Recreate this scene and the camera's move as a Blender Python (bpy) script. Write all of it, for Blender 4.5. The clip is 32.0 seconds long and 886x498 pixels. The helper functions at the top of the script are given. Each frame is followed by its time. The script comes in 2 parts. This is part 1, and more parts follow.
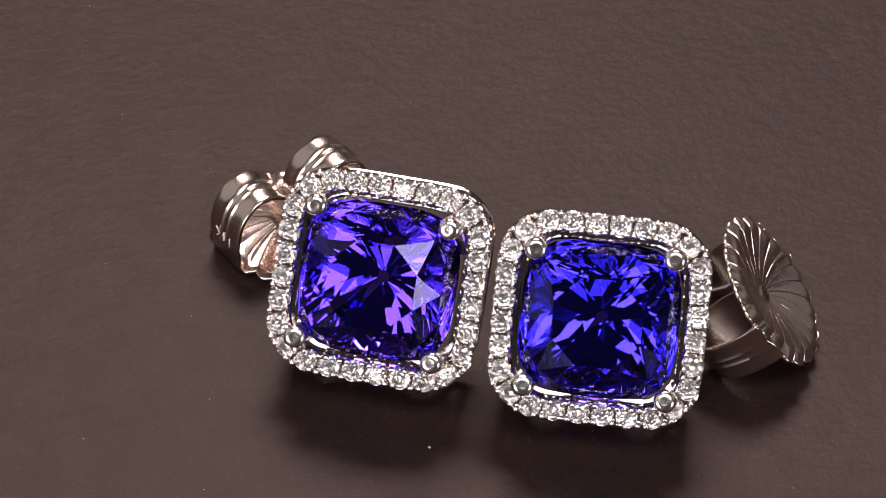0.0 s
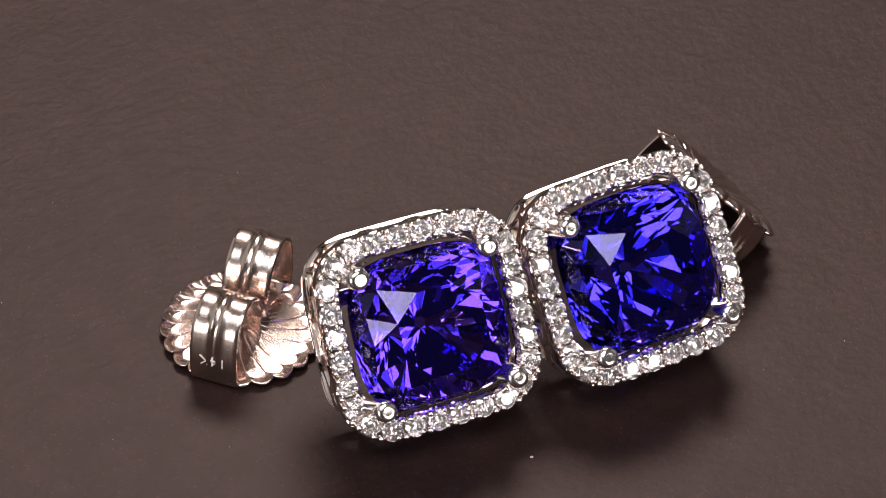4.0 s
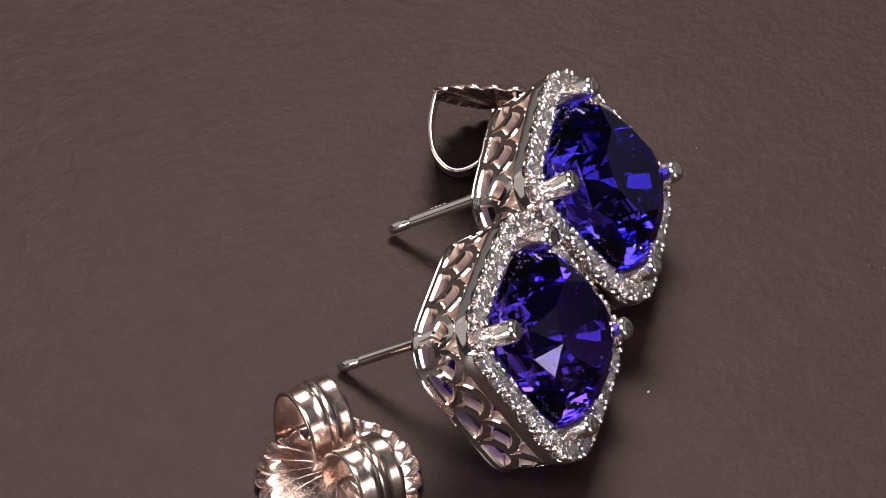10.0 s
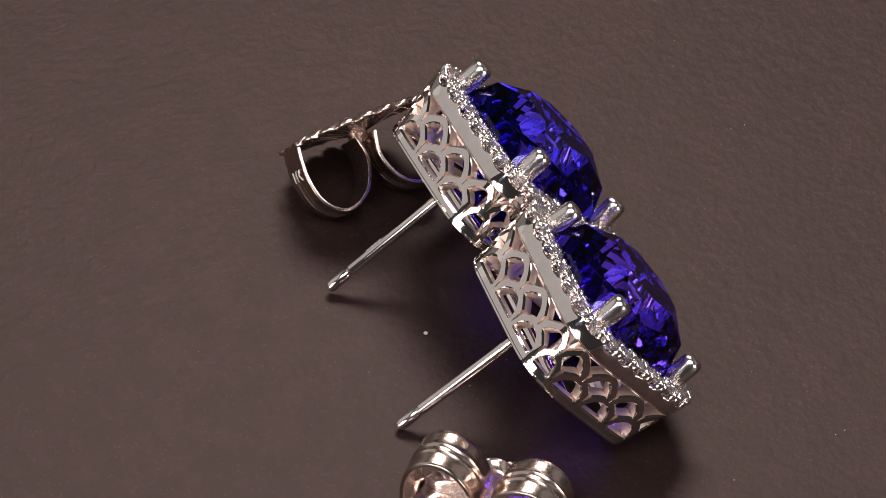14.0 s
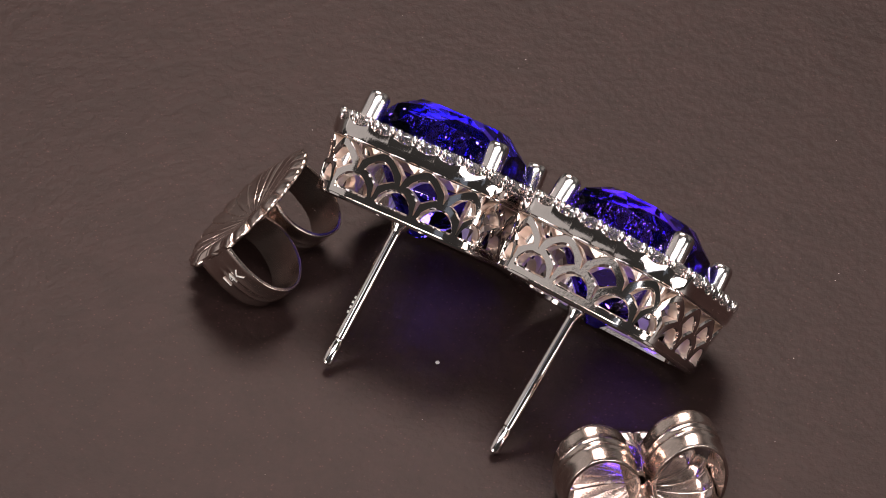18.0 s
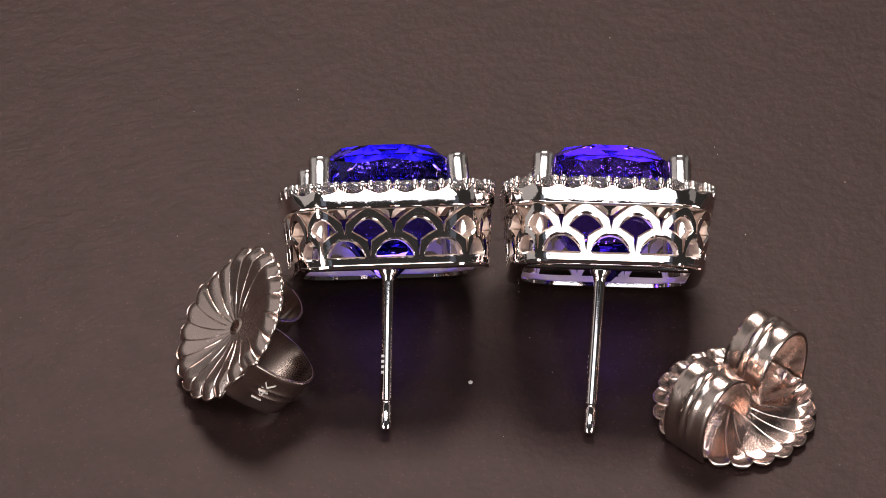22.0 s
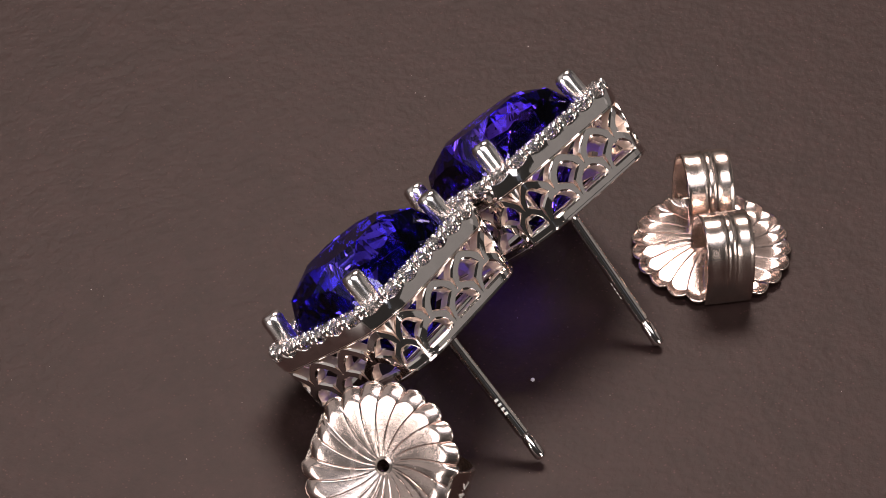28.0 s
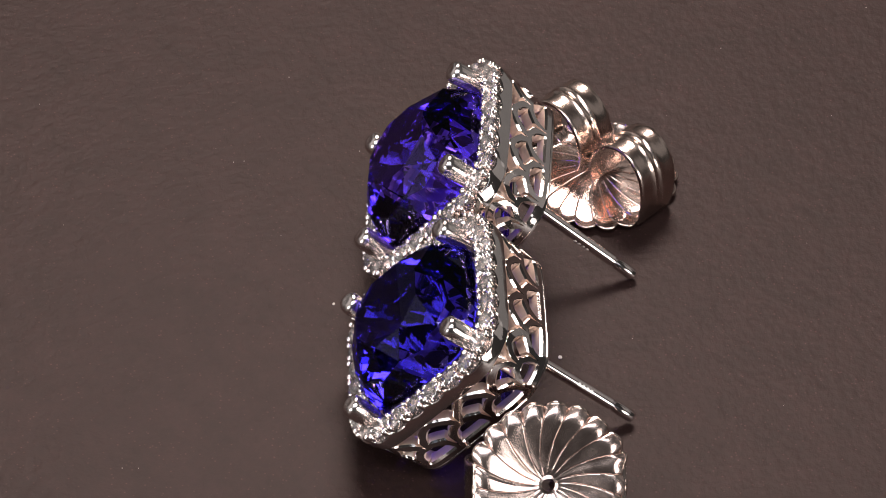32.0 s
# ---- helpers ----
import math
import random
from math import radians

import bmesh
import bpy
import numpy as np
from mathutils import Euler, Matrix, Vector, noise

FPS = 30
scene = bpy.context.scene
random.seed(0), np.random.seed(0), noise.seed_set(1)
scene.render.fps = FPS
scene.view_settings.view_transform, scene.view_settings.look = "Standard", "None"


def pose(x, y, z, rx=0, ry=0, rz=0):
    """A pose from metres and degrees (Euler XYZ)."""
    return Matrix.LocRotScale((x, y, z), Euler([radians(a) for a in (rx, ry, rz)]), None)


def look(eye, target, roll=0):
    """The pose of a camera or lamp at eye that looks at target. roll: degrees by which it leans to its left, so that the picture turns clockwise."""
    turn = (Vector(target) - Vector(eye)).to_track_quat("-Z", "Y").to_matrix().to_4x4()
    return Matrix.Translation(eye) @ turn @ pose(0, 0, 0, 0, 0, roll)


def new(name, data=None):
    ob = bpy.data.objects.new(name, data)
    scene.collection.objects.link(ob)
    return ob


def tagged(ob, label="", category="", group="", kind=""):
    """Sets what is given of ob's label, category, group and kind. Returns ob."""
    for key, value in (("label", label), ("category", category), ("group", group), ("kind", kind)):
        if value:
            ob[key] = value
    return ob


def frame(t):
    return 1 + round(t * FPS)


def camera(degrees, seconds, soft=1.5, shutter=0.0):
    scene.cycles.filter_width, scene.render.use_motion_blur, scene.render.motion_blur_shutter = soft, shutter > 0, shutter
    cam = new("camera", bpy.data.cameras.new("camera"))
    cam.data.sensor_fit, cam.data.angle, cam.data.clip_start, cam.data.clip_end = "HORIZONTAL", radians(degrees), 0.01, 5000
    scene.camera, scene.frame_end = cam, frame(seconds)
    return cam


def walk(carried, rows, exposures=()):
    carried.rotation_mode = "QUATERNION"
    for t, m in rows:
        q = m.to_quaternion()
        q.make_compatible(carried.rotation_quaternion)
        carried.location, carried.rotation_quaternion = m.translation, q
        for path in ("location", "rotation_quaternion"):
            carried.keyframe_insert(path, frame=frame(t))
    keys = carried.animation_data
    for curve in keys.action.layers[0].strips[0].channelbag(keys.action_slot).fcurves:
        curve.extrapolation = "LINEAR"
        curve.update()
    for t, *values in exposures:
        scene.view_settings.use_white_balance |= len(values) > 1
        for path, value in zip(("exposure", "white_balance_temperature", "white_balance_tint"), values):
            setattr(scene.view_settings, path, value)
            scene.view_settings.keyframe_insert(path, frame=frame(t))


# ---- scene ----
# A pair of halo stud earrings with two loose backs on a slowly turning surface.
# The camera stands still; the surface turns under it at a constant rate.
SECONDS = 32.0
RATE = 8.733  # degrees a second, counter-clockwise seen from above

cam = camera(10.3, SECONDS, soft=0.72)
STAND = look((-0.003485, -0.212403, 0.218523), (-0.003485, 0.007478, 0.0), 2.3)
walk(cam, [(0.0, STAND), (SECONDS, STAND)], exposures=[(0.0, -0.12), (SECONDS, -0.12)])

# ---- world and lights ----
world = bpy.data.worlds.new("studio")
world.use_nodes = True
scene.world = world
sky = world.node_tree.nodes["Background"]
sky.inputs["Color"].default_value = (1.0, 0.95, 0.92, 1)
sky.inputs["Strength"].default_value = 0.033


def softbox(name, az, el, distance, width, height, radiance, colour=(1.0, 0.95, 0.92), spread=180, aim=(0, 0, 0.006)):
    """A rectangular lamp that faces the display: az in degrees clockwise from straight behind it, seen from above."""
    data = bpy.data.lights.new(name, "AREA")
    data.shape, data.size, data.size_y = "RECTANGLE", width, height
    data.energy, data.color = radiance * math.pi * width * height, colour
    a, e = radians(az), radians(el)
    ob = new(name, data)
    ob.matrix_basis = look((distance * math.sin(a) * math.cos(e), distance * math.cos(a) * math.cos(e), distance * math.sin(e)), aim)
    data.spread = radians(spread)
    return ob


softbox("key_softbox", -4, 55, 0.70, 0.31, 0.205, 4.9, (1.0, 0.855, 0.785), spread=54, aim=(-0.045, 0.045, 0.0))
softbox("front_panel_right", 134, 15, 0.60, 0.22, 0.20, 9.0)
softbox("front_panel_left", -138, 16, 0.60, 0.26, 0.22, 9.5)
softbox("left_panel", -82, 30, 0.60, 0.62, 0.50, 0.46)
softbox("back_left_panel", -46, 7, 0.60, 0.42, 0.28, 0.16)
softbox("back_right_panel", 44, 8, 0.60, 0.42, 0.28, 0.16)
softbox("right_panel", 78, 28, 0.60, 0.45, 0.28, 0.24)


def lens_lights():
    """A wide light panel over the lens, a dimmer cool strip under it and faint ones on either side."""
    eye, aim = Vector((-0.003485, -0.212403, 0.218523)), Vector((-0.003485, 0.007478, 0.0))
    ahead = (aim - eye).normalized()
    right = ahead.cross(Vector((0, 0, 1))).normalized()
    up = right.cross(ahead)
    white, dawn, cool = (0.99, 0.97, 0.98), (0.90, 0.96, 1.05), (0.72, 0.88, 1.15)
    for x, y, w, h, radiance, colour in ((0, 0.116, 0.28, 0.110, 10.5, white), (0, 0.040, 0.26, 0.036, 2.2, dawn), (-0.140, 0.010, 0.080, 0.080, 0.16, cool), (0.140, 0.010, 0.060, 0.080, 0.10, cool)):
        data = bpy.data.lights.new("lens_light", "AREA")
        data.shape, data.size, data.size_y = "RECTANGLE", w, h
        data.energy, data.color = radiance * math.pi * w * h, colour
        p = eye + ahead * 0.004 + right * x + up * y
        new("lens_light", data).matrix_basis = look(p, p + ahead)


lens_lights()

# ---- materials ----
def material(name):
    m = bpy.data.materials.new(name)
    m.use_nodes = True
    return m, m.node_tree.nodes, m.node_tree.links, m.node_tree.nodes["Principled BSDF"]


def link_noise(nodes, links, scale, detail=4.0, rough=0.6, vec=None):
    n = nodes.new("ShaderNodeTexNoise")
    n.inputs["Scale"].default_value, n.inputs["Detail"].default_value = scale, detail
    n.inputs["Roughness"].default_value = rough
    if vec:
        links.new(vec, n.inputs["Vector"])
    return n


def ramp(nodes, links, source, stops):
    r = nodes.new("ShaderNodeValToRGB")
    e = r.color_ramp.elements
    while len(e) < len(stops):
        e.new(0.5)
    for x, (pos, c) in zip(e, stops):
        x.position, x.color = pos, (*c, 1) if len(c) == 3 else c
    links.new(source, r.inputs["Fac"])
    return r.outputs["Color"]


def bump(nodes, links, source, strength, distance, p):
    b = nodes.new("ShaderNodeBump")
    b.inputs["Strength"].default_value, b.inputs["Distance"].default_value = strength, distance
    links.new(source, b.inputs["Height"])
    links.new(b.outputs["Normal"], p.inputs["Normal"])
    return b


def metal(name, colour, rough, scratch=0.25):
    m, nodes, links, p = material(name)
    tc = nodes.new("ShaderNodeTexCoord").outputs["Object"]
    a = link_noise(nodes, links, 900.0, 3, 0.6, tc)
    b = link_noise(nodes, links, 5000.0, 2, 0.6, tc)
    links.new(ramp(nodes, links, a.outputs["Fac"], [(0.3, [c * 0.93 for c in colour]), (0.7, colour)]), p.inputs["Base Color"])
    r = nodes.new("ShaderNodeMapRange")
    r.inputs["To Min"].default_value, r.inputs["To Max"].default_value = rough * 0.6, rough * 1.5
    links.new(a.outputs["Fac"], r.inputs["Value"])
    links.new(r.outputs["Result"], p.inputs["Roughness"])
    p.inputs["Metallic"].default_value = 1.0
    bump(nodes, links, b.outputs["Fac"], scratch, 0.00001, p)
    return m


def jewel(name, colour, ior, rough=0.0, body=None, clear=1.0):
    """A clear stone; its colour deepens with every turn that light takes inside."""
    m, nodes, links, p = material(name)
    g = nodes.new("ShaderNodeBsdfGlass")
    g.inputs["Color"].default_value = (*colour, 1)
    g.inputs["Roughness"].default_value = rough
    g.inputs["IOR"].default_value = ior
    if body:
        # uncoloured glints from the skin of the stone
        p.inputs["Base Color"].default_value = (*body, 1)
        p.inputs["Roughness"].default_value, p.inputs["IOR"].default_value = rough, ior
        p.inputs["Transmission Weight"].default_value = clear
        mix = nodes.new("ShaderNodeMixShader")
        mix.inputs[0].default_value = 0.3
        links.new(g.outputs["BSDF"], mix.inputs[1])
        links.new(p.outputs["BSDF"], mix.inputs[2])
        links.new(mix.outputs["Shader"], nodes["Material Output"].inputs["Surface"])
    else:
        links.new(g.outputs["BSDF"], nodes["Material Output"].inputs["Surface"])
    return m


WHITE_GOLD = metal("polished_white_gold", (0.84, 0.76, 0.725), 0.065)
PRONG_GOLD = metal("worn_white_gold", (0.83, 0.755, 0.725), 0.19)
WARM_GOLD = metal("rolled_white_gold", (0.61, 0.495, 0.44), 0.22)
SATIN_GOLD = metal("satin_white_gold", (0.62, 0.495, 0.45), 0.23, 0.5)
CAST_GOLD = metal("cast_white_gold", (0.90, 0.76, 0.68), 0.45, 0.8)
VIOLET_STONE = jewel("violet_tanzanite", (0.405, 0.305, 0.93), 1.69, body=(0.16, 0.06, 0.88))
BLUE_STONE = jewel("blue_tanzanite", (0.32, 0.27, 0.92), 1.69, body=(0.10, 0.055, 0.88))
# the diamonds' part-opaque white body stands in for sparkle from many lights
DIAMOND = jewel("diamond", (0.98, 0.945, 0.935), 2.42, 0.07, body=(0.95, 0.92, 0.91), clear=0.78)


def make_surface_material():
    m, nodes, links, p = material("brown_matte_board")
    tc = nodes.new("ShaderNodeTexCoord").outputs["Object"]
    big = link_noise(nodes, links, 60.0, 4, 0.55, tc)
    fine = link_noise(nodes, links, 1800.0, 3, 0.6, tc)
    c1 = ramp(nodes, links, big.outputs["Fac"], [(0.3, (0.0142, 0.0070, 0.0062)), (0.7, (0.0172, 0.0085, 0.0075))])
    mottle = link_noise(nodes, links, 420.0, 3, 0.6, tc)
    # pale grain specks, with their glints put into the base colour
    grain_glints = nodes.new("ShaderNodeTexVoronoi")
    grain_glints.inputs["Scale"].default_value = 2300.0
    links.new(tc, grain_glints.inputs["Vector"])
    tint = c1
    for factor in (ramp(nodes, links, fine.outputs["Fac"], [(0.3, (0.84, 0.84, 0.84)), (0.7, (1.13, 1.13, 1.13))]),
                   ramp(nodes, links, mottle.outputs["Fac"], [(0.32, (0.84, 0.85, 0.83)), (0.68, (1.14, 1.12, 1.14))]),
                   ramp(nodes, links, grain_glints.outputs["Distance"], [(0.05, (3.0, 3.0, 3.1)), (0.19, (1.0, 1.0, 1.0))])):
        mix = nodes.new("ShaderNodeMix")
        mix.data_type, mix.blend_type = "RGBA", "MULTIPLY"
        mix.inputs["Factor"].default_value = 1.0
        links.new(tint, mix.inputs[6])
        links.new(factor, mix.inputs[7])
        tint = mix.outputs[2]
    links.new(tint, p.inputs["Base Color"])
    p.inputs["Roughness"].default_value = 0.55
    p.inputs["Specular IOR Level"].default_value = 0.14
    p.inputs["Specular Tint"].default_value = (1.0, 0.90, 0.885, 1)
    pebble = link_noise(nodes, links, 1000.0, 2, 0.5, tc)
    low = nodes.new("ShaderNodeBump")
    low.inputs["Strength"].default_value, low.inputs["Distance"].default_value = 0.33, 0.00018
    links.new(pebble.outputs["Fac"], low.inputs["Height"])
    top = bump(nodes, links, fine.outputs["Fac"], 0.50, 0.00010, p)
    links.new(low.outputs["Normal"], top.inputs["Normal"])
    return m


BOARD = make_surface_material()
DUST, _n, _l, _p = material("pale_dust")
_p.inputs["Base Color"].default_value = (0.40, 0.37, 0.35, 1)
_p.inputs["Roughness"].default_value = 0.9
# whitish colour stands in for the light caught by the marks' raised edges
GLINT_MARK, _n, _l, _p = material("stamped_mark")
_p.inputs["Base Color"].default_value = (0.80, 0.76, 0.72, 1)
_p.inputs["Metallic"].default_value, _p.inputs["Roughness"].default_value = 0.25, 0.45

# ---- helpers: all shapes below are drawn in millimetres ----
MM = 0.001


def mesh_of(name, bm, mat, smooth=True, sharp=35):
    for v in bm.verts:
        v.co *= MM
    for f in bm.faces:
        f.smooth = smooth
    if smooth:
        for e in bm.edges:
            if len(e.link_faces) == 2 and e.calc_face_angle(0) > radians(sharp):
                e.smooth = False
    me = bpy.data.meshes.new(name)
    bm.to_mesh(me)
    bm.free()
    me.materials.append(mat)
    return me


def part(name, bm, mat, parent, label="", smooth=True, sharp=35):
    ob = new(name, bm if isinstance(bm, bpy.types.Mesh) else mesh_of(name, bm, mat, smooth, sharp))
    ob.parent = parent
    if label:
        tagged(ob, label)
    return ob


def thing(name, label, category, group=""):
    ob = new(name)
    ob.empty_display_size = 0.002
    return tagged(ob, label, category, group)


FLAT = 0.0
ASPECT = 0.977  # the earrings are a little wider than tall
CORNER = 1.705  # where the corner facets cut in, against a half width of one


def cushion(a, k, angle):
    """A point of a square with bowed sides and round corners, half width a."""
    c, s = abs(math.cos(angle)), abs(math.sin(angle))
    if k == FLAT:
        # straight sides with a hint of bow, the corners cut by a narrow softened facet
        r = (max(c, s) ** 22 + ((c + s) / CORNER) ** 22) ** (-1 / 22)
        r = a * (0.78 * r + 0.22 / (c ** 4.1 + s ** 4.1) ** (1 / 4.1))
    else:
        r = a / (c ** k + s ** k) ** (1 / k)
    c, s = math.cos(angle), math.sin(angle)
    return r * c, r * s * ASPECT


def cushion_table(k, n=720):
    pts = [cushion(1.0, k, 2 * math.pi * i / n) for i in range(n + 1)]
    run = [0.0]
    for p, q in zip(pts, pts[1:]):
        run.append(run[-1] + math.hypot(q[0] - p[0], q[1] - p[1]))
    return pts, [r / run[-1] for r in run], run[-1]


TABLES = {}


def along(a, k, f):
    """The point at the fraction f of the way round, and its outward normal."""
    if k not in TABLES:
        TABLES[k] = cushion_table(k)
    pts, run, _ = TABLES[k]
    f %= 1.0
    i = int(np.searchsorted(run, f, "right")) - 1
    i = min(max(i, 0), len(pts) - 2)
    w = (f - run[i]) / (run[i + 1] - run[i])
    p, q = pts[i], pts[i + 1]
    tx, ty = q[0] - p[0], q[1] - p[1]
    d = math.hypot(tx, ty)
    return Vector((a * (p[0] + w * tx), a * (p[1] + w * ty))), Vector((ty / d, -tx / d))


def ring_sweep(k, profile, n=160):
    """A closed ring: profile is a closed loop of (half width, height) points, or a function of the fraction of the way round that gives one."""
    bm = bmesh.new()
    rows = []
    shape = profile if callable(profile) else (lambda f: profile)
    for i in range(n):
        row = []
        for a, z in shape(i / n):
            p, _ = along(a, k, i / n)
            row.append(bm.verts.new((p.x, p.y, z)))
        rows.append(row)
    m = len(rows[0])
    for i in range(n):
        r, s = rows[i], rows[(i + 1) % n]
        for j in range(m):
            bm.faces.new((r[j], s[j], s[(j + 1) % m], r[(j + 1) % m]))
    bmesh.ops.recalc_face_normals(bm, faces=bm.faces)
    return bm


def lathe(profile, n=24):
    """A solid of revolution about z from (radius, height) points, radius 0 at both ends."""
    bm = bmesh.new()
    rows = []
    for r, z in profile:
        if r < 1e-6:
            rows.append([bm.verts.new((0, 0, z))])
        else:
            rows.append([bm.verts.new((r * math.cos(2 * math.pi * i / n), r * math.sin(2 * math.pi * i / n), z)) for i in range(n)])
    for a, b in zip(rows, rows[1:]):
        for i in range(n):
            j = (i + 1) % n
            if len(a) == 1:
                bm.faces.new((a[0], b[j], b[i]))
            elif len(b) == 1:
                bm.faces.new((a[i], a[j], b[0]))
            else:
                bm.faces.new((a[i], a[j], b[j], b[i]))
    bmesh.ops.recalc_face_normals(bm, faces=bm.faces)
    return bm


def hull(points):
    bm = bmesh.new()
    for p in points:
        bm.verts.new(p)
    out = bmesh.ops.convex_hull(bm, input=bm.verts)
    loose = [v for v in bm.verts if not v.link_faces]
    bmesh.ops.delete(bm, geom=loose, context="VERTS")
    bmesh.ops.dissolve_limit(bm, angle_limit=radians(0.6), verts=bm.verts, edges=bm.edges)
    bmesh.ops.recalc_face_normals(bm, faces=bm.faces)
    return bm


# ---- the earrings ----
GALLERY_K, HALO_K = FLAT, FLAT
BASE_Z, BAND_Z = -4.12, -0.54      # the foot of the gallery, the lower edge of the band
N_DIAMONDS = 28


def wall_half(h):
    return 5.98 + 0.32 * min(max(h, 0), 1)


def window_fraction(w):
    """Sixteen windows round the gallery, narrower at the corners, to the fraction of the way round."""
    q = round(w / 4)
    d = w - 4 * q
    g, c = 0.0695, 0.0415
    x = abs(d)
    f = x * g if x <= 1.5 else 1.5 * g + (x - 1.5) * c
    return (q * 0.25 + math.copysign(f, d)) % 1.0


PITCH = 3.0                        # the width of one scale, flattened
SHEET = BAND_Z - BASE_Z            # the height of the pierced sheet
RIB = 0.58


def arch(x, foot, rise, bow, steepness):
    """The middle line of a scale's arch, x from its axis; steep at the feet."""
    return foot + rise * max(0.0, 1 - abs(x / (PITCH / 2)) ** bow) ** steepness


def arch_rows(w):
    """Heights of the middle lines of the three rows of arches at w."""
    d0 = (w - round(w)) * PITCH
    d1 = (w - 0.5 - round(w - 0.5)) * PITCH
    return arch(d0, 0.36, 1.56, 2.1, 0.60), arch(d1, 1.72, 1.48, 1.75, 0.74), d0, d1


def openings(w):
    """Bottom and top of the dome, the scale and the cut-off scale that are pierced at w; equal where the sheet is whole."""
    e = 0.01
    lo, hi, d0, d1 = arch_rows(w)
    steep = [min(math.sqrt(1 + ((arch_rows(w + e)[k] - arch_rows(w - e)[k]) / (2 * e * PITCH)) ** 2), 3.2) * RIB / 2 for k in (0, 1)]
    out = []
    for b, t in ((0.62, lo - steep[0]), (lo + steep[0], hi - steep[1]), (hi + steep[1], SHEET - 0.06)):
        if t - b < 0.02:
            b = t = (b + t) / 2
        out.append((b, t))
    return out


def gallery_sheet():
    """The pierced side wall: one polished sheet with rows of fish-scale openings, their edges chamfered, rough-cast inside."""
    deep, cham = 0.80, 0.13
    cols = [q * 4 + d for q in range(4) for d in (-2 + i / 22 for i in range(88))]
    bm = bmesh.new()

    def spot(w, y, inset):
        h = y / SHEET
        p, n = along(wall_half(h), GALLERY_K, window_fraction(w))
        return bm.verts.new((p.x - n.x * inset, p.y - n.y * inset, BASE_Z + y))
    rails = []
    for w in cols:
        gaps = openings(w)
        edges, last = [], 0.0
        for b, t in [*gaps, (SHEET, SHEET)]:
            edges.append((last, b))
            last = t
        row = []
        for k, (y0, y1) in enumerate(edges):
            if y1 < y0:
                y0 = y1 = (y0 + y1) / 2
            wide = min(1.0, max(0.0, (gaps[k - 1][1] - gaps[k - 1][0]) / 0.25)) if k else 0.0
            wide1 = min(1.0, max(0.0, (gaps[k][1] - gaps[k][0]) / 0.25)) if k < 3 else 0.0
            c0, c1 = min(cham * wide, (y1 - y0) * 0.4), min(cham * wide1, (y1 - y0) * 0.4)
            row.append([spot(w, y0, deep), spot(w, y0, c0), spot(w, y0 + c0, 0), spot(w, y1 - c1, 0), spot(w, y1, c1), spot(w, y1, deep)])
        rails.append(row)
    for i in range(len(cols)):
        for a, b in zip(rails[i], rails[(i + 1) % len(cols)]):
            for j in range(6):
                f = bm.faces.new((a[j], b[j], b[(j + 1) % 6], a[(j + 1) % 6]))
                f.material_index = 1 if j in (0, 4, 5) else 0
    bmesh.ops.remove_doubles(bm, verts=bm.verts, dist=0.002)
    bmesh.ops.dissolve_degenerate(bm, edges=bm.edges, dist=0.001)
    bmesh.ops.recalc_face_normals(bm, faces=bm.faces)
    return bm


GIRDLE_Z = 0.62


def gem(seed):
    """A deep cushion-cut stone: table, three-tiered crown, girdle, many-faceted pavilion."""
    rnd = random.Random(seed)
    pts = []
    for i in range(32):
        for dz in (-0.07, 0.07):
            p, _ = along(4.80, 3.7, i / 32)
            pts.append((p.x, p.y, GIRDLE_Z + dz))

    def circle(a, k, n, z, off, wob):
        for i in range(n):
            x, y = cushion(a, k, 2 * math.pi * (i + off) / n)
            pts.append((x + rnd.uniform(-wob, wob), y + rnd.uniform(-wob, wob), z + rnd.uniform(-wob, wob) * 0.4))
    for i in range(8):
        x, y = cushion(2.80, 2.6, 2 * math.pi * (i + 0.5) / 8)
        pts.append((x, y, 3.55))
    circle(4.68, 3.7, 16, 1.25, 0.5, 0.02)
    circle(4.14, 3.1, 8, 2.62, 0.0, 0.02)
    circle(4.30, 3.3, 8, 2.32, 0.5, 0.02)
    circle(4.15, 3.42, 16, -0.248, 0.0, 0.12)
    circle(3.50, 3.25, 24, -1.034, 0.5, 0.16)
    circle(2.75, 3.04, 24, -1.927, 0.25, 0.17)
    circle(1.90, 2.81, 16, -2.920, 0.5, 0.15)
    circle(1.10, 2.60, 8, -3.835, 0.0, 0.14)
    circle(0.40, 2.3, 6, -4.50, 0.3, 0.04)
    return hull(pts)


def brilliant(r):
    pts = []
    for i in range(16):
        a = 2 * math.pi * i / 16
        pts.append((r * math.cos(a), r * math.sin(a), 0.0))
        a += math.pi / 16
        pts.append((0.70 * r * math.cos(a), 0.70 * r * math.sin(a), -0.30 * r))
        pts.append((0.90 * r * math.cos(a), 0.90 * r * math.sin(a), 0.10 * r))
    for i in range(8):
        a = 2 * math.pi * (i + 0.5) / 8
        pts.append((0.80 * r * math.cos(a), 0.80 * r * math.sin(a), 0.19 * r))
        a = 2 * math.pi * i / 8
        pts.append((0.55 * r * math.cos(a), 0.55 * r * math.sin(a), 0.32 * r))
        pts.append((0.36 * r * math.cos(a), 0.36 * r * math.sin(a), -0.60 * r))
    pts.append((0, 0, -0.86 * r))
    return hull(pts)


def prong_mesh():
    """A round claw with a softly domed tip."""
    return lathe([(0, -5.6), (0.62, -5.6), (0.66, -3.0), (0.70, -1.0), (0.71, -0.55), (0.69, -0.32), (0.63, -0.15), (0.52, -0.045), (0.36, 0.0), (0.22, -0.01), (0, -0.02)], 24)


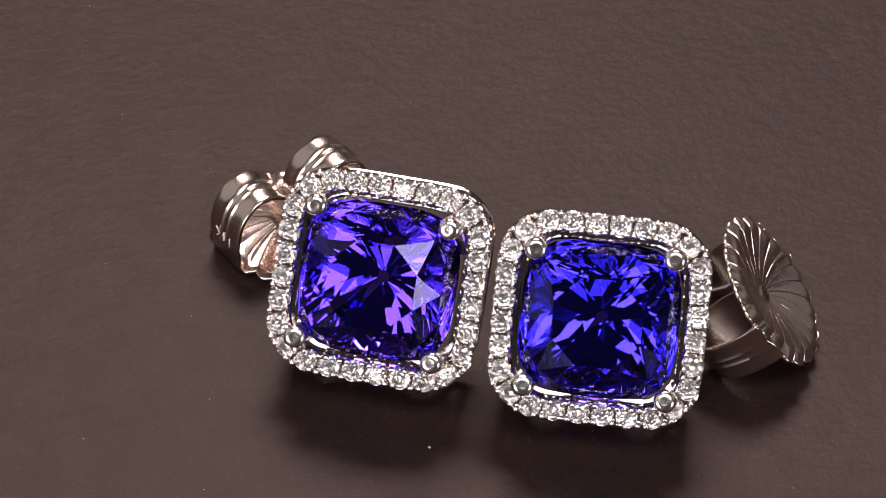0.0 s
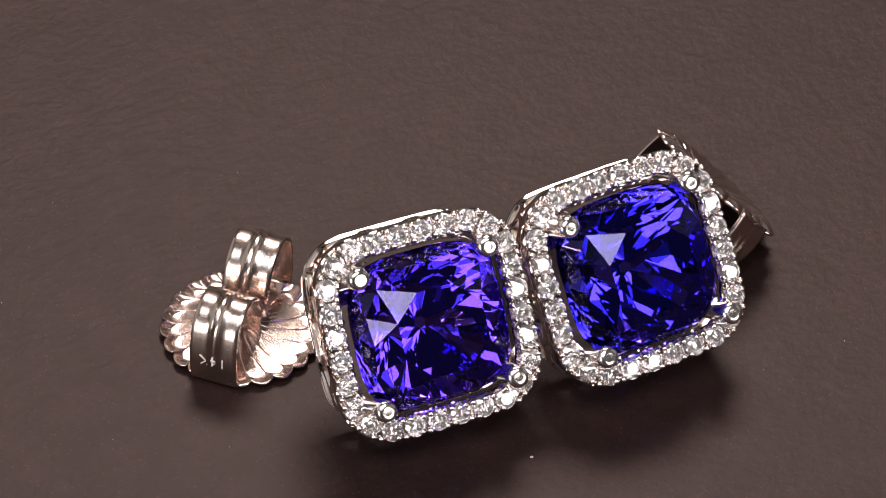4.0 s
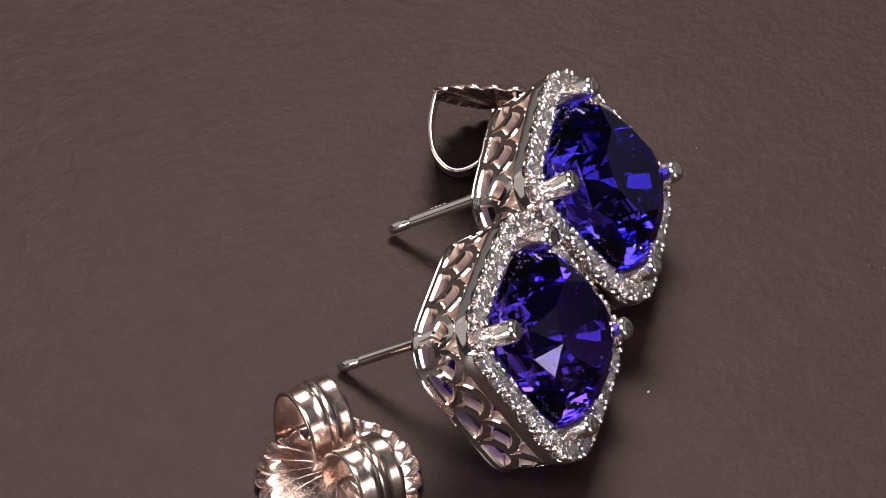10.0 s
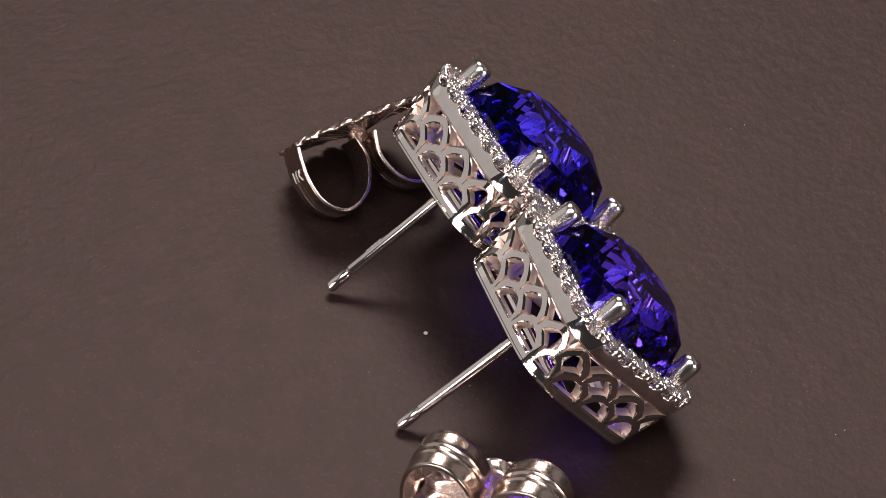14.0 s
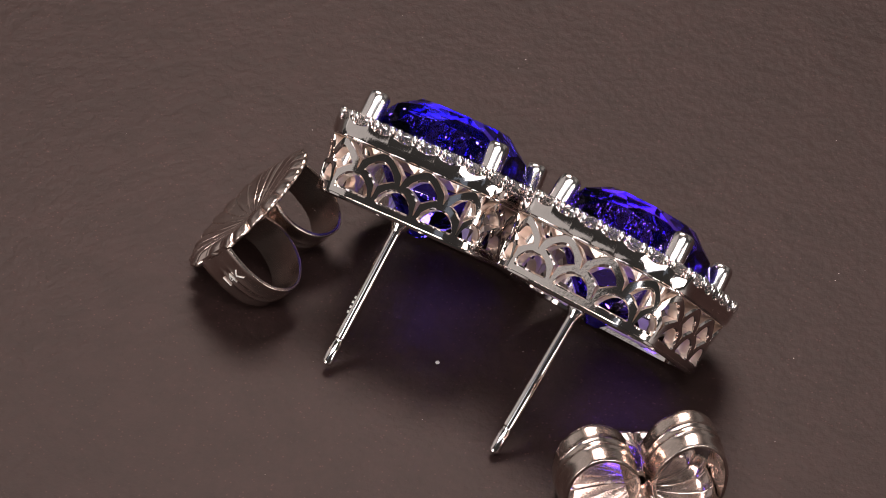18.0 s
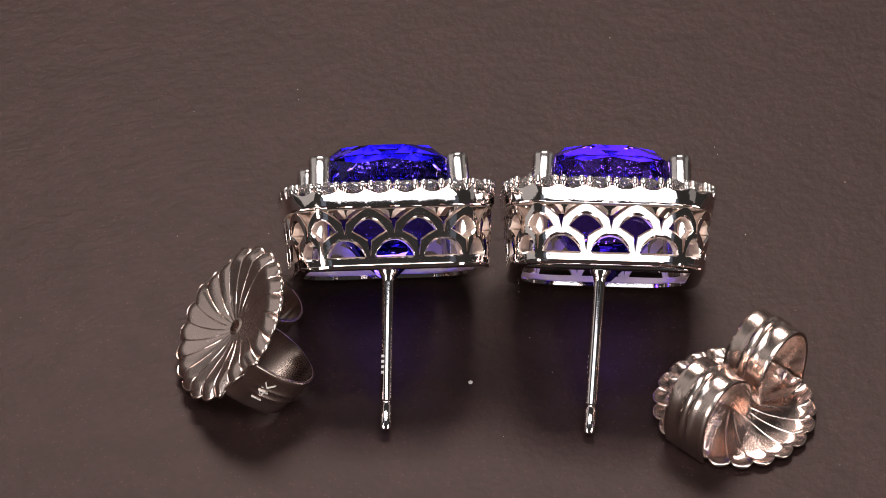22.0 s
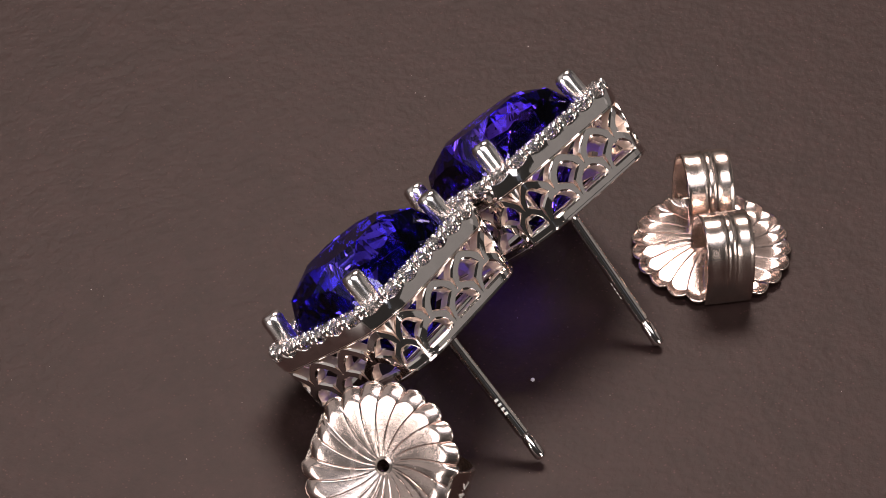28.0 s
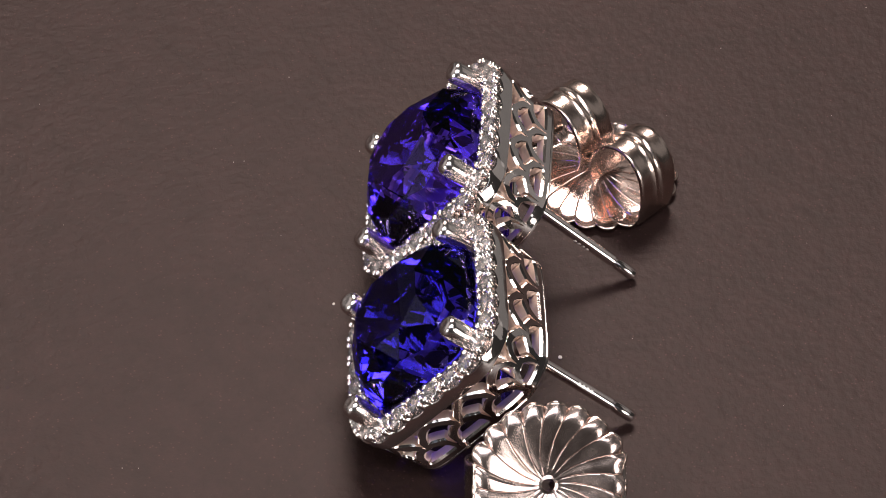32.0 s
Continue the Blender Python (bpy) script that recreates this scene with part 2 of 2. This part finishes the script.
def post_mesh(length):
    r = 0.36
    pts = [(0, 0), (0.62, 0.0), (0.62, -0.12), (0.42, -0.42), (r, -0.75)]
    z = -length
    pts += [(r, z + 1.85), (0.28, z + 1.75), (0.28, z + 1.58), (r, z + 1.46), (r + 0.01, z + 0.20), (r - 0.05, z + 0.06), (0.20, z), (0, z)]
    return lathe(pts, 24)


SHARED = {}


def earring(seed, label, stone_look, post_at, post_to, claws):
    root = thing("earring", label, "earring", "pair of earrings")
    # halo: a solid rail with a flat outer band
    def rail(f):
        # the lip dips under every diamond and rises to the beads between
        lip = 0.62 - 0.30 * math.sin(math.pi * (f * N_DIAMONDS % 1.0)) ** 0.8
        return [(6.30, BAND_Z), (6.40, BAND_Z + 0.07), (6.49, lip - 0.10), (6.47, lip - 0.02), (6.40, lip + 0.02), (6.28, lip), (6.22, 0.36), (5.46, 0.36),
                (5.36, lip), (5.22, lip + 0.02), (5.14, lip - 0.08), (5.10, -0.4), (5.34, -0.52), (5.9, BAND_Z)]
    band = part("halo_band", ring_sweep(HALO_K, rail, N_DIAMONDS * 12), WHITE_GOLD, root, "polished white gold rail with a scalloped lip", sharp=28)
    part("base_ring", ring_sweep(GALLERY_K, [(5.10, BASE_Z - 0.02), (5.90, BASE_Z - 0.10), (6.01, BASE_Z - 0.02), (6.03, BASE_Z + 0.10), (5.97, BASE_Z + 0.16), (5.20, BASE_Z + 0.30), (5.08, BASE_Z + 0.22)]),
         WHITE_GOLD, root, "narrow polished foot ring", sharp=28)
    part("seat", ring_sweep(HALO_K, [(5.12, -0.50), (4.90, -1.1), (4.74, -1.16), (4.66, -1.06), (4.84, -0.45)], 96), WHITE_GOLD, root, "inner seat under the stone")
    if "gallery" not in SHARED:
        SHARED["gallery"] = mesh_of("gallery", gallery_sheet(), WHITE_GOLD)
        SHARED["gallery"].materials.append(CAST_GOLD)
        SHARED["diamond"] = mesh_of("diamond", brilliant(0.69), DIAMOND, smooth=False)
        bead = bmesh.new()
        bmesh.ops.create_icosphere(bead, subdivisions=2, radius=0.215)
        for v in bead.verts:
            v.co.z = v.co.z * 1.1 if v.co.z > 0 else v.co.z * 2.6
        SHARED["bead"] = mesh_of("bead", bead, WHITE_GOLD)
        SHARED["prong"] = mesh_of("prong", prong_mesh(), PRONG_GOLD)
    part("gallery", SHARED["gallery"], None, root, "white gold side wall pierced with fish-scale openings")
    rnd = random.Random(seed)
    for i in range(N_DIAMONDS):
        f = (i + 0.5) / N_DIAMONDS
        p, n = along(5.84, HALO_K, f)
        d = part("diamond", SHARED["diamond"], None, root)
        tilt = Euler((rnd.uniform(-0.10, 0.10), rnd.uniform(-0.10, 0.10), rnd.uniform(0, 6.28)))
        d.matrix_basis = Matrix.LocRotScale(Vector((p.x, p.y, 0.82)) * MM, tilt, None)
        # two small claws from each side of the rail stand in every gap
        for a, side in ((6.32, -1), (6.32, 1), (5.36, -1), (5.36, 1)):
            p, n = along(a, HALO_K, (i + side * (0.16 + 0.02 * (a < 6))) / N_DIAMONDS)
            b = part("bead", SHARED["bead"], None, band)
            b.matrix_basis = Matrix.Translation(Vector((p.x + rnd.uniform(-.03, .03), p.y + rnd.uniform(-.03, .03), 0.86 + rnd.uniform(-.03, .03))) * MM)
    stone = part("tanzanite", gem(seed), stone_look, root, "deep violet-blue cushion-cut tanzanite", smooth=False)
    for x, y in claws:
        p = part("prong", SHARED["prong"], None, root)
        lean = Vector((-x * 0.011, -y * 0.011, 1)).to_track_quat("Z", "Y").to_matrix().to_4x4()
        p.matrix_basis = Matrix.Translation(Vector((x, y, 2.82)) * MM) @ lean
    # a bar across the foot carries the post
    bar = bmesh.new()
    bmesh.ops.create_cube(bar, size=1.0)
    for v in bar.verts:
        v.co = Vector((v.co.x * 10.6, post_at[1] + v.co.y * 1.0, BASE_Z + 0.29 + v.co.z * 0.50))
    bmesh.ops.bevel(bar, geom=bar.edges, offset=0.08, segments=2, affect="EDGES", profile=0.5)
    part("back_bar", bar, WHITE_GOLD, root)
    a, b = Vector((*post_at, BASE_Z)), Vector(post_to)
    post = part("post", post_mesh((b - a).length), WHITE_GOLD, root, "slim straight post with a notch near its tip")
    turn = (a - b).to_track_quat("Z", "Y").to_matrix().to_4x4()
    post.matrix_basis = Matrix.Translation(a * MM) @ turn
    for i in range(4):
        mark = bmesh.new()
        bmesh.ops.create_cube(mark, size=1.0)
        for v in mark.verts:
            v.co = Vector((v.co.x * 0.22, 0.345 + v.co.y * 0.05, -5.3 - 0.33 * i + v.co.z * 0.16))
        part("mark", mark, GLINT_MARK, post, "tiny worn stamp mark" if i == 0 else "", smooth=False)
    return root


def frame_of(c, u, v):
    """A pose from a centre in millimetres and the thing's right and up."""
    u, v = Vector(u).normalized(), Vector(v)
    n = u.cross(v).normalized()
    v = n.cross(u)
    return Matrix(((u.x, v.x, n.x, c[0] * MM), (u.y, v.y, n.y, c[1] * MM), (u.z, v.z, n.z, c[2] * MM), (0, 0, 0, 1)))


def face_pose(c, u, v):
    """The same, with the centre given a little under the claws' tips."""
    return frame_of(c, u, v) @ Matrix.Translation((0, 0, -2.62 * MM))


earring_a = earring(3, "white gold stud earring, violet-blue tanzanite in a diamond halo", VIOLET_STONE, (0.40, 2.2), (0.84, 1.89, -14.16),
                    ((-4.15, 4.12), (4.06, 4.02), (-4.25, -3.99), (4.16, -4.12)))
POSE_A = face_pose((-7.605, -4.740, 8.940), (0.9815, -0.1910, 0.0068), (0.1100, 0.5935, 0.7970))
earring_b = earring(8, "white gold stud earring with deep blue tanzanite and diamond halo", BLUE_STONE, (0.20, 2.65), (0.77, 3.15, -13.89),
                    ((-4.10, 3.98), (4.22, 4.12), (-4.12, -4.22), (4.42, -4.32)))
POSE_B = face_pose((5.930, -7.150, 8.920), (0.9950, -0.0990, 0.0105), (0.0570, 0.6525, 0.7556))


# ---- the friction backs ----
def rim_radius(th, crown):
    """The scalloped edge of the plate; it stays short where the loops spring from it."""
    free = min(1.0, max(0.0, (abs(math.sin(th)) - 0.24) / 0.10))
    return 4.57 + (0.11 + 0.33 * crown ** 0.6) * free


def back_disc():
    """A thin round plate, pressed into twenty swirling petals with a scalloped rim."""
    petals, na, nr = 21, 504, 22
    bm = bmesh.new()

    def point(i, j, lower):
        t = j / nr
        th0 = 2 * math.pi * i / na + 0.34
        th = th0 - 0.34 * (1 - t) ** 1.2
        ph = (i * petals / na) % 1.0
        crown = math.sin(math.pi * ph)
        rim = rim_radius(th0, crown)
        r = 0.52 + (rim - 0.52) * t
        rise = max(0.0, (t - 0.83) / 0.17)
        z = 0.80 * (1 - min(t / 0.80, 1.0)) ** 1.15 + 0.36 * rise ** 1.5
        # flat petals, parted by fine pressed lines, puffed at the rim
        line = math.exp(-(min(ph, 1 - ph) * rim * t / 0.065) ** 2)
        z += 0.06 * line * min(1.0, t / 0.25) - 0.08 * crown * max(0.0, (t - 0.2) / 0.8) ** 1.3 - 0.06 * crown ** 0.8 * rise
        if lower:
            z += 0.13
            r -= 0.12 * t ** 6
        return bm.verts.new((r * math.cos(th), r * math.sin(th), z))
    top = [[point(i, j, False) for j in range(nr + 1)] for i in range(na)]
    low = [[point(i, j, True) for j in range(nr + 1)] for i in range(na)]
    for i in range(na):
        a, b, c, d = top[i], top[(i + 1) % na], low[i], low[(i + 1) % na]
        for j in range(nr):
            bm.faces.new((a[j], a[j + 1], b[j + 1], b[j]))
            bm.faces.new((c[j], d[j], d[j + 1], c[j + 1]))
        bm.faces.new((a[0], b[0], d[0], c[0]))
        bm.faces.new((a[nr], c[nr], d[nr], b[nr]))
    bmesh.ops.recalc_face_normals(bm, faces=bm.faces)
    return bm


def back_rim():
    """The curled edge of the plate, a fine uneven bead that follows the petals."""
    rnd = random.Random(5)
    petals, na, ns = 21, 252, 7
    bm = bmesh.new()
    rows = []
    swell = [rnd.uniform(0.85, 1.25) for _ in range(petals)]
    for i in range(na):
        ph = (i * petals / na) % 1.0
        crown = math.sin(math.pi * ph)
        th = 2 * math.pi * i / na + 0.34
        r, z = rim_radius(th, crown) - 0.03, 0.42 - 0.14 * crown
        w = 0.085 * swell[int(i * petals / na)] * (0.8 + 0.45 * crown)
        rows.append([bm.verts.new(((r + w * math.cos(a)) * math.cos(th), (r + w * math.cos(a)) * math.sin(th), z + 1.3 * w * math.sin(a)))
                     for a in (2 * math.pi * k / ns for k in range(ns))])
    for i in range(na):
        p, q = rows[i], rows[(i + 1) % na]
        for k in range(ns):
            bm.faces.new((p[k], q[k], q[(k + 1) % ns], p[(k + 1) % ns]))
    bmesh.ops.recalc_face_normals(bm, faces=bm.faces)
    return bm


def spline(pts, n):
    out = []
    p = [pts[0], *pts, pts[-1]]
    for i in range(1, len(p) - 2):
        a, b, c, d = (Vector(q) for q in p[i - 1:i + 3])
        for k in range(n):
            t = k / n
            out.append(0.5 * (2 * b + (c - a) * t + (2 * a - 5 * b + 4 * c - d) * t * t + (3 * b - a - 3 * c + d) * t ** 3))
    out.append(Vector(p[-2]))
    return out


LOOP = [(4.82, 0.16), (5.01, 1.2), (5.05, 2.6), (4.65, 4.1), (3.65, 5.1), (2.5, 5.25), (1.3, 4.6), (0.58, 3.5), (0.34, 2.3), (0.6, 1.1)]


def back_loop(sign, reach, spread):
    """One ear: a strip that rises from the rim, curls over and returns to the hole, with a pressed double rib."""
    path = spline([(x * spread, z * reach) for x, z in LOOP], 5)
    cols = [-1.5, -1.46, -1.2, -0.75, -0.48, -0.38, -0.28, -0.16, 0.0, 0.16, 0.28, 0.38, 0.48, 0.75, 1.2, 1.46, 1.5]
    bm = bmesh.new()
    outer, inner = [], []
    for i, p in enumerate(path):
        q, r = path[max(i - 1, 0)], path[min(i + 1, len(path) - 1)]
        t = (r - q).normalized()
        n = Vector((t.y, -t.x))
        o, s = [], []
        fade = min(1.0, max(0.0, (i - 5) / 3))
        for w in cols:
            rib = fade * (0.09 * math.exp(-((abs(w) - 0.30) / 0.09) ** 2) - 0.03 * math.exp(-(w / 0.12) ** 2)) - (0.04 if abs(w) > 1.48 else 0)
            a, b = p + n * rib, p - n * 0.22
            o.append(bm.verts.new((sign * a.x, w, a.y)))
            s.append(bm.verts.new((sign * b.x, w, b.y)))
        outer.append(o)
        inner.append(s)
    m = len(cols)
    for i in range(len(path) - 1):
        for j in range(m - 1):
            bm.faces.new((outer[i][j], outer[i + 1][j], outer[i + 1][j + 1], outer[i][j + 1]))
            bm.faces.new((inner[i][j], inner[i][j + 1], inner[i + 1][j + 1], inner[i + 1][j]))
        bm.faces.new((outer[i][0], inner[i][0], inner[i + 1][0], outer[i + 1][0]))
        bm.faces.new((outer[i][-1], outer[i + 1][-1], inner[i + 1][-1], inner[i][-1]))
    for i in (0, -1):
        for j in range(m - 1):
            bm.faces.new((outer[i][j], outer[i][j + 1], inner[i][j + 1], inner[i][j]))
    bmesh.ops.recalc_face_normals(bm, faces=bm.faces)
    return bm


def stamp(text, size):
    data = bpy.data.curves.new("stamp", "FONT")
    data.body, data.size, data.extrude, data.align_x, data.align_y = text, size * MM, 0.04 * MM, "CENTER", "CENTER"
    data.offset = -0.016 * size * MM
    tmp = bpy.data.objects.new("stamp", data)
    me = bpy.data.meshes.new_from_object(tmp)
    bpy.data.objects.remove(tmp)
    me.materials.append(GLINT_MARK)
    return me


def earring_back(label, mark_sign, reach=1.0, spread=1.0):
    root = thing("friction_back", label, "earring back", "earring backs")
    part("plate", back_disc(), SATIN_GOLD, root, "fluted round plate with scalloped rim", sharp=50)
    for s in (1, -1):
        loop = part("loop", back_loop(s, reach, spread), WARM_GOLD, root, sharp=50)
        if s == mark_sign:
            marked = loop
    part("rim", back_rim(), WARM_GOLD, root, "thin curled scalloped rim", sharp=60)
    collar = ring_sweep(2.0, [(0.40, 0.74), (0.62, 0.80), (0.72, 1.45), (0.40, 1.45)], 40)
    part("collar", collar, WARM_GOLD, root)
    m = part("stamp", stamp("14K", 1.1), None, marked, "small stamped 14K mark")
    # on the outer side of the ear, close to the rim
    m.matrix_basis = Matrix(((0, 0, mark_sign, mark_sign * (5.04 * spread + 0.03) * MM), (-mark_sign, 0, 0, 0), (0, -1, 0, 2.15 * reach * MM), (0, 0, 0, 1)))
    return root


back_a = earring_back("loose white gold earring back lying flat with two upright loops", -1, 1.02)
POSE_BACK_A = frame_of((-13.18, 8.58, 0.10), (0.792, 0.610, 0), (-0.610, 0.792, 0))
back_b = earring_back("white gold earring back tilted on edge, fluted plate outwards", -1, 1.02, 0.94)
# its loops point down and inwards, the plate outwards
POSE_BACK_B = frame_of((16.99, 0.60, 4.60), (-0.035, -0.998, 0.022), (-0.627, 0.039, 0.776))

# ---- the turning surface ----
def surface_disc():
    bm = bmesh.new()
    n = 128
    rim = [(148, 0.0), (150, -0.6), (150, -6.0)]
    rows = [[bm.verts.new((r * math.cos(2 * math.pi * i / n), r * math.sin(2 * math.pi * i / n), z)) for i in range(n)] for r, z in rim]
    bm.faces.new(rows[0])
    for a, b in zip(rows, rows[1:]):
        for i in range(n):
            bm.faces.new((a[i], b[i], b[(i + 1) % n], a[(i + 1) % n]))
    bm.faces.new(rows[-1])
    bmesh.ops.recalc_face_normals(bm, faces=bm.faces)
    return bm


surface = new("turntable", mesh_of("turntable", surface_disc(), BOARD))
tagged(surface, "brown-grey matte board of a slowly turning display stand", "turntable", kind="structure")


def studio_table():
    bm = bmesh.new()
    bmesh.ops.create_cube(bm, size=1.0)
    for v in bm.verts:
        v.co = Vector((v.co.x * 1800, v.co.y * 1800, -33 + v.co.z * 30))
    bmesh.ops.bevel(bm, geom=bm.edges, offset=4, segments=2, affect="EDGES", profile=0.5)
    return bm


def foot_disc():
    return lathe([(0, -18), (110, -18), (112, -17), (112, -6.5), (0, -6.5)], 64)


TABLE, _n, _l, _p = material("grey_table_top")
_p.inputs["Roughness"].default_value = 0.6
_g = link_noise(_n, _l, 25.0, 5, 0.6, _n.new("ShaderNodeTexCoord").outputs["Object"])
_l.new(ramp(_n, _l, _g.outputs["Fac"], [(0.3, (0.125, 0.118, 0.112)), (0.7, (0.155, 0.147, 0.140))]), _p.inputs["Base Color"])
table = new("floor", mesh_of("floor", studio_table(), TABLE))
tagged(table, "plain grey table top under the turning board", "table", kind="structure")
foot = new("turntable_base", mesh_of("turntable_base", foot_disc(), TABLE))
tagged(foot, "low round grey base under the board", "base", kind="structure")


def dust():
    """Tiny pale motes on the surface."""
    rnd = random.Random(11)
    bm = bmesh.new()
    motes = [(-3.83, -9.65, 0.12), (2.29, 3.69, 0.16)]
    for _ in range(34):
        motes.append((rnd.uniform(-30, 30), rnd.uniform(-30, 30), rnd.uniform(0.018, 0.042)))
    for x, y, r in motes:
        m = Matrix.Translation((x, y, r * 0.4)) @ Euler((0, 0, rnd.uniform(0, 6))).to_matrix().to_4x4() @ Matrix.Diagonal((r, r * rnd.uniform(0.5, 1.0), r * 0.6, 1))
        bmesh.ops.create_icosphere(bm, subdivisions=1, radius=1.0, matrix=m)
    return bm


motes = new("dust_specks", mesh_of("dust_specks", dust(), DUST))
tagged(motes, "tiny pale dust specks scattered on the board", "dust", kind="stuff")


# ---- the turning ----
def motions():
    carried = ((surface, Matrix.Identity(4)), (motes, Matrix.Identity(4)), (earring_a, POSE_A), (earring_b, POSE_B),
               (back_a, POSE_BACK_A), (back_b, POSE_BACK_B))
    for ob, rest in carried:
        rows = []
        for i in range(65):
            t = i * 0.5
            rows.append((t, pose(0, 0, 0, 0, 0, RATE * t) @ rest))
        walk(ob, rows)


motions()
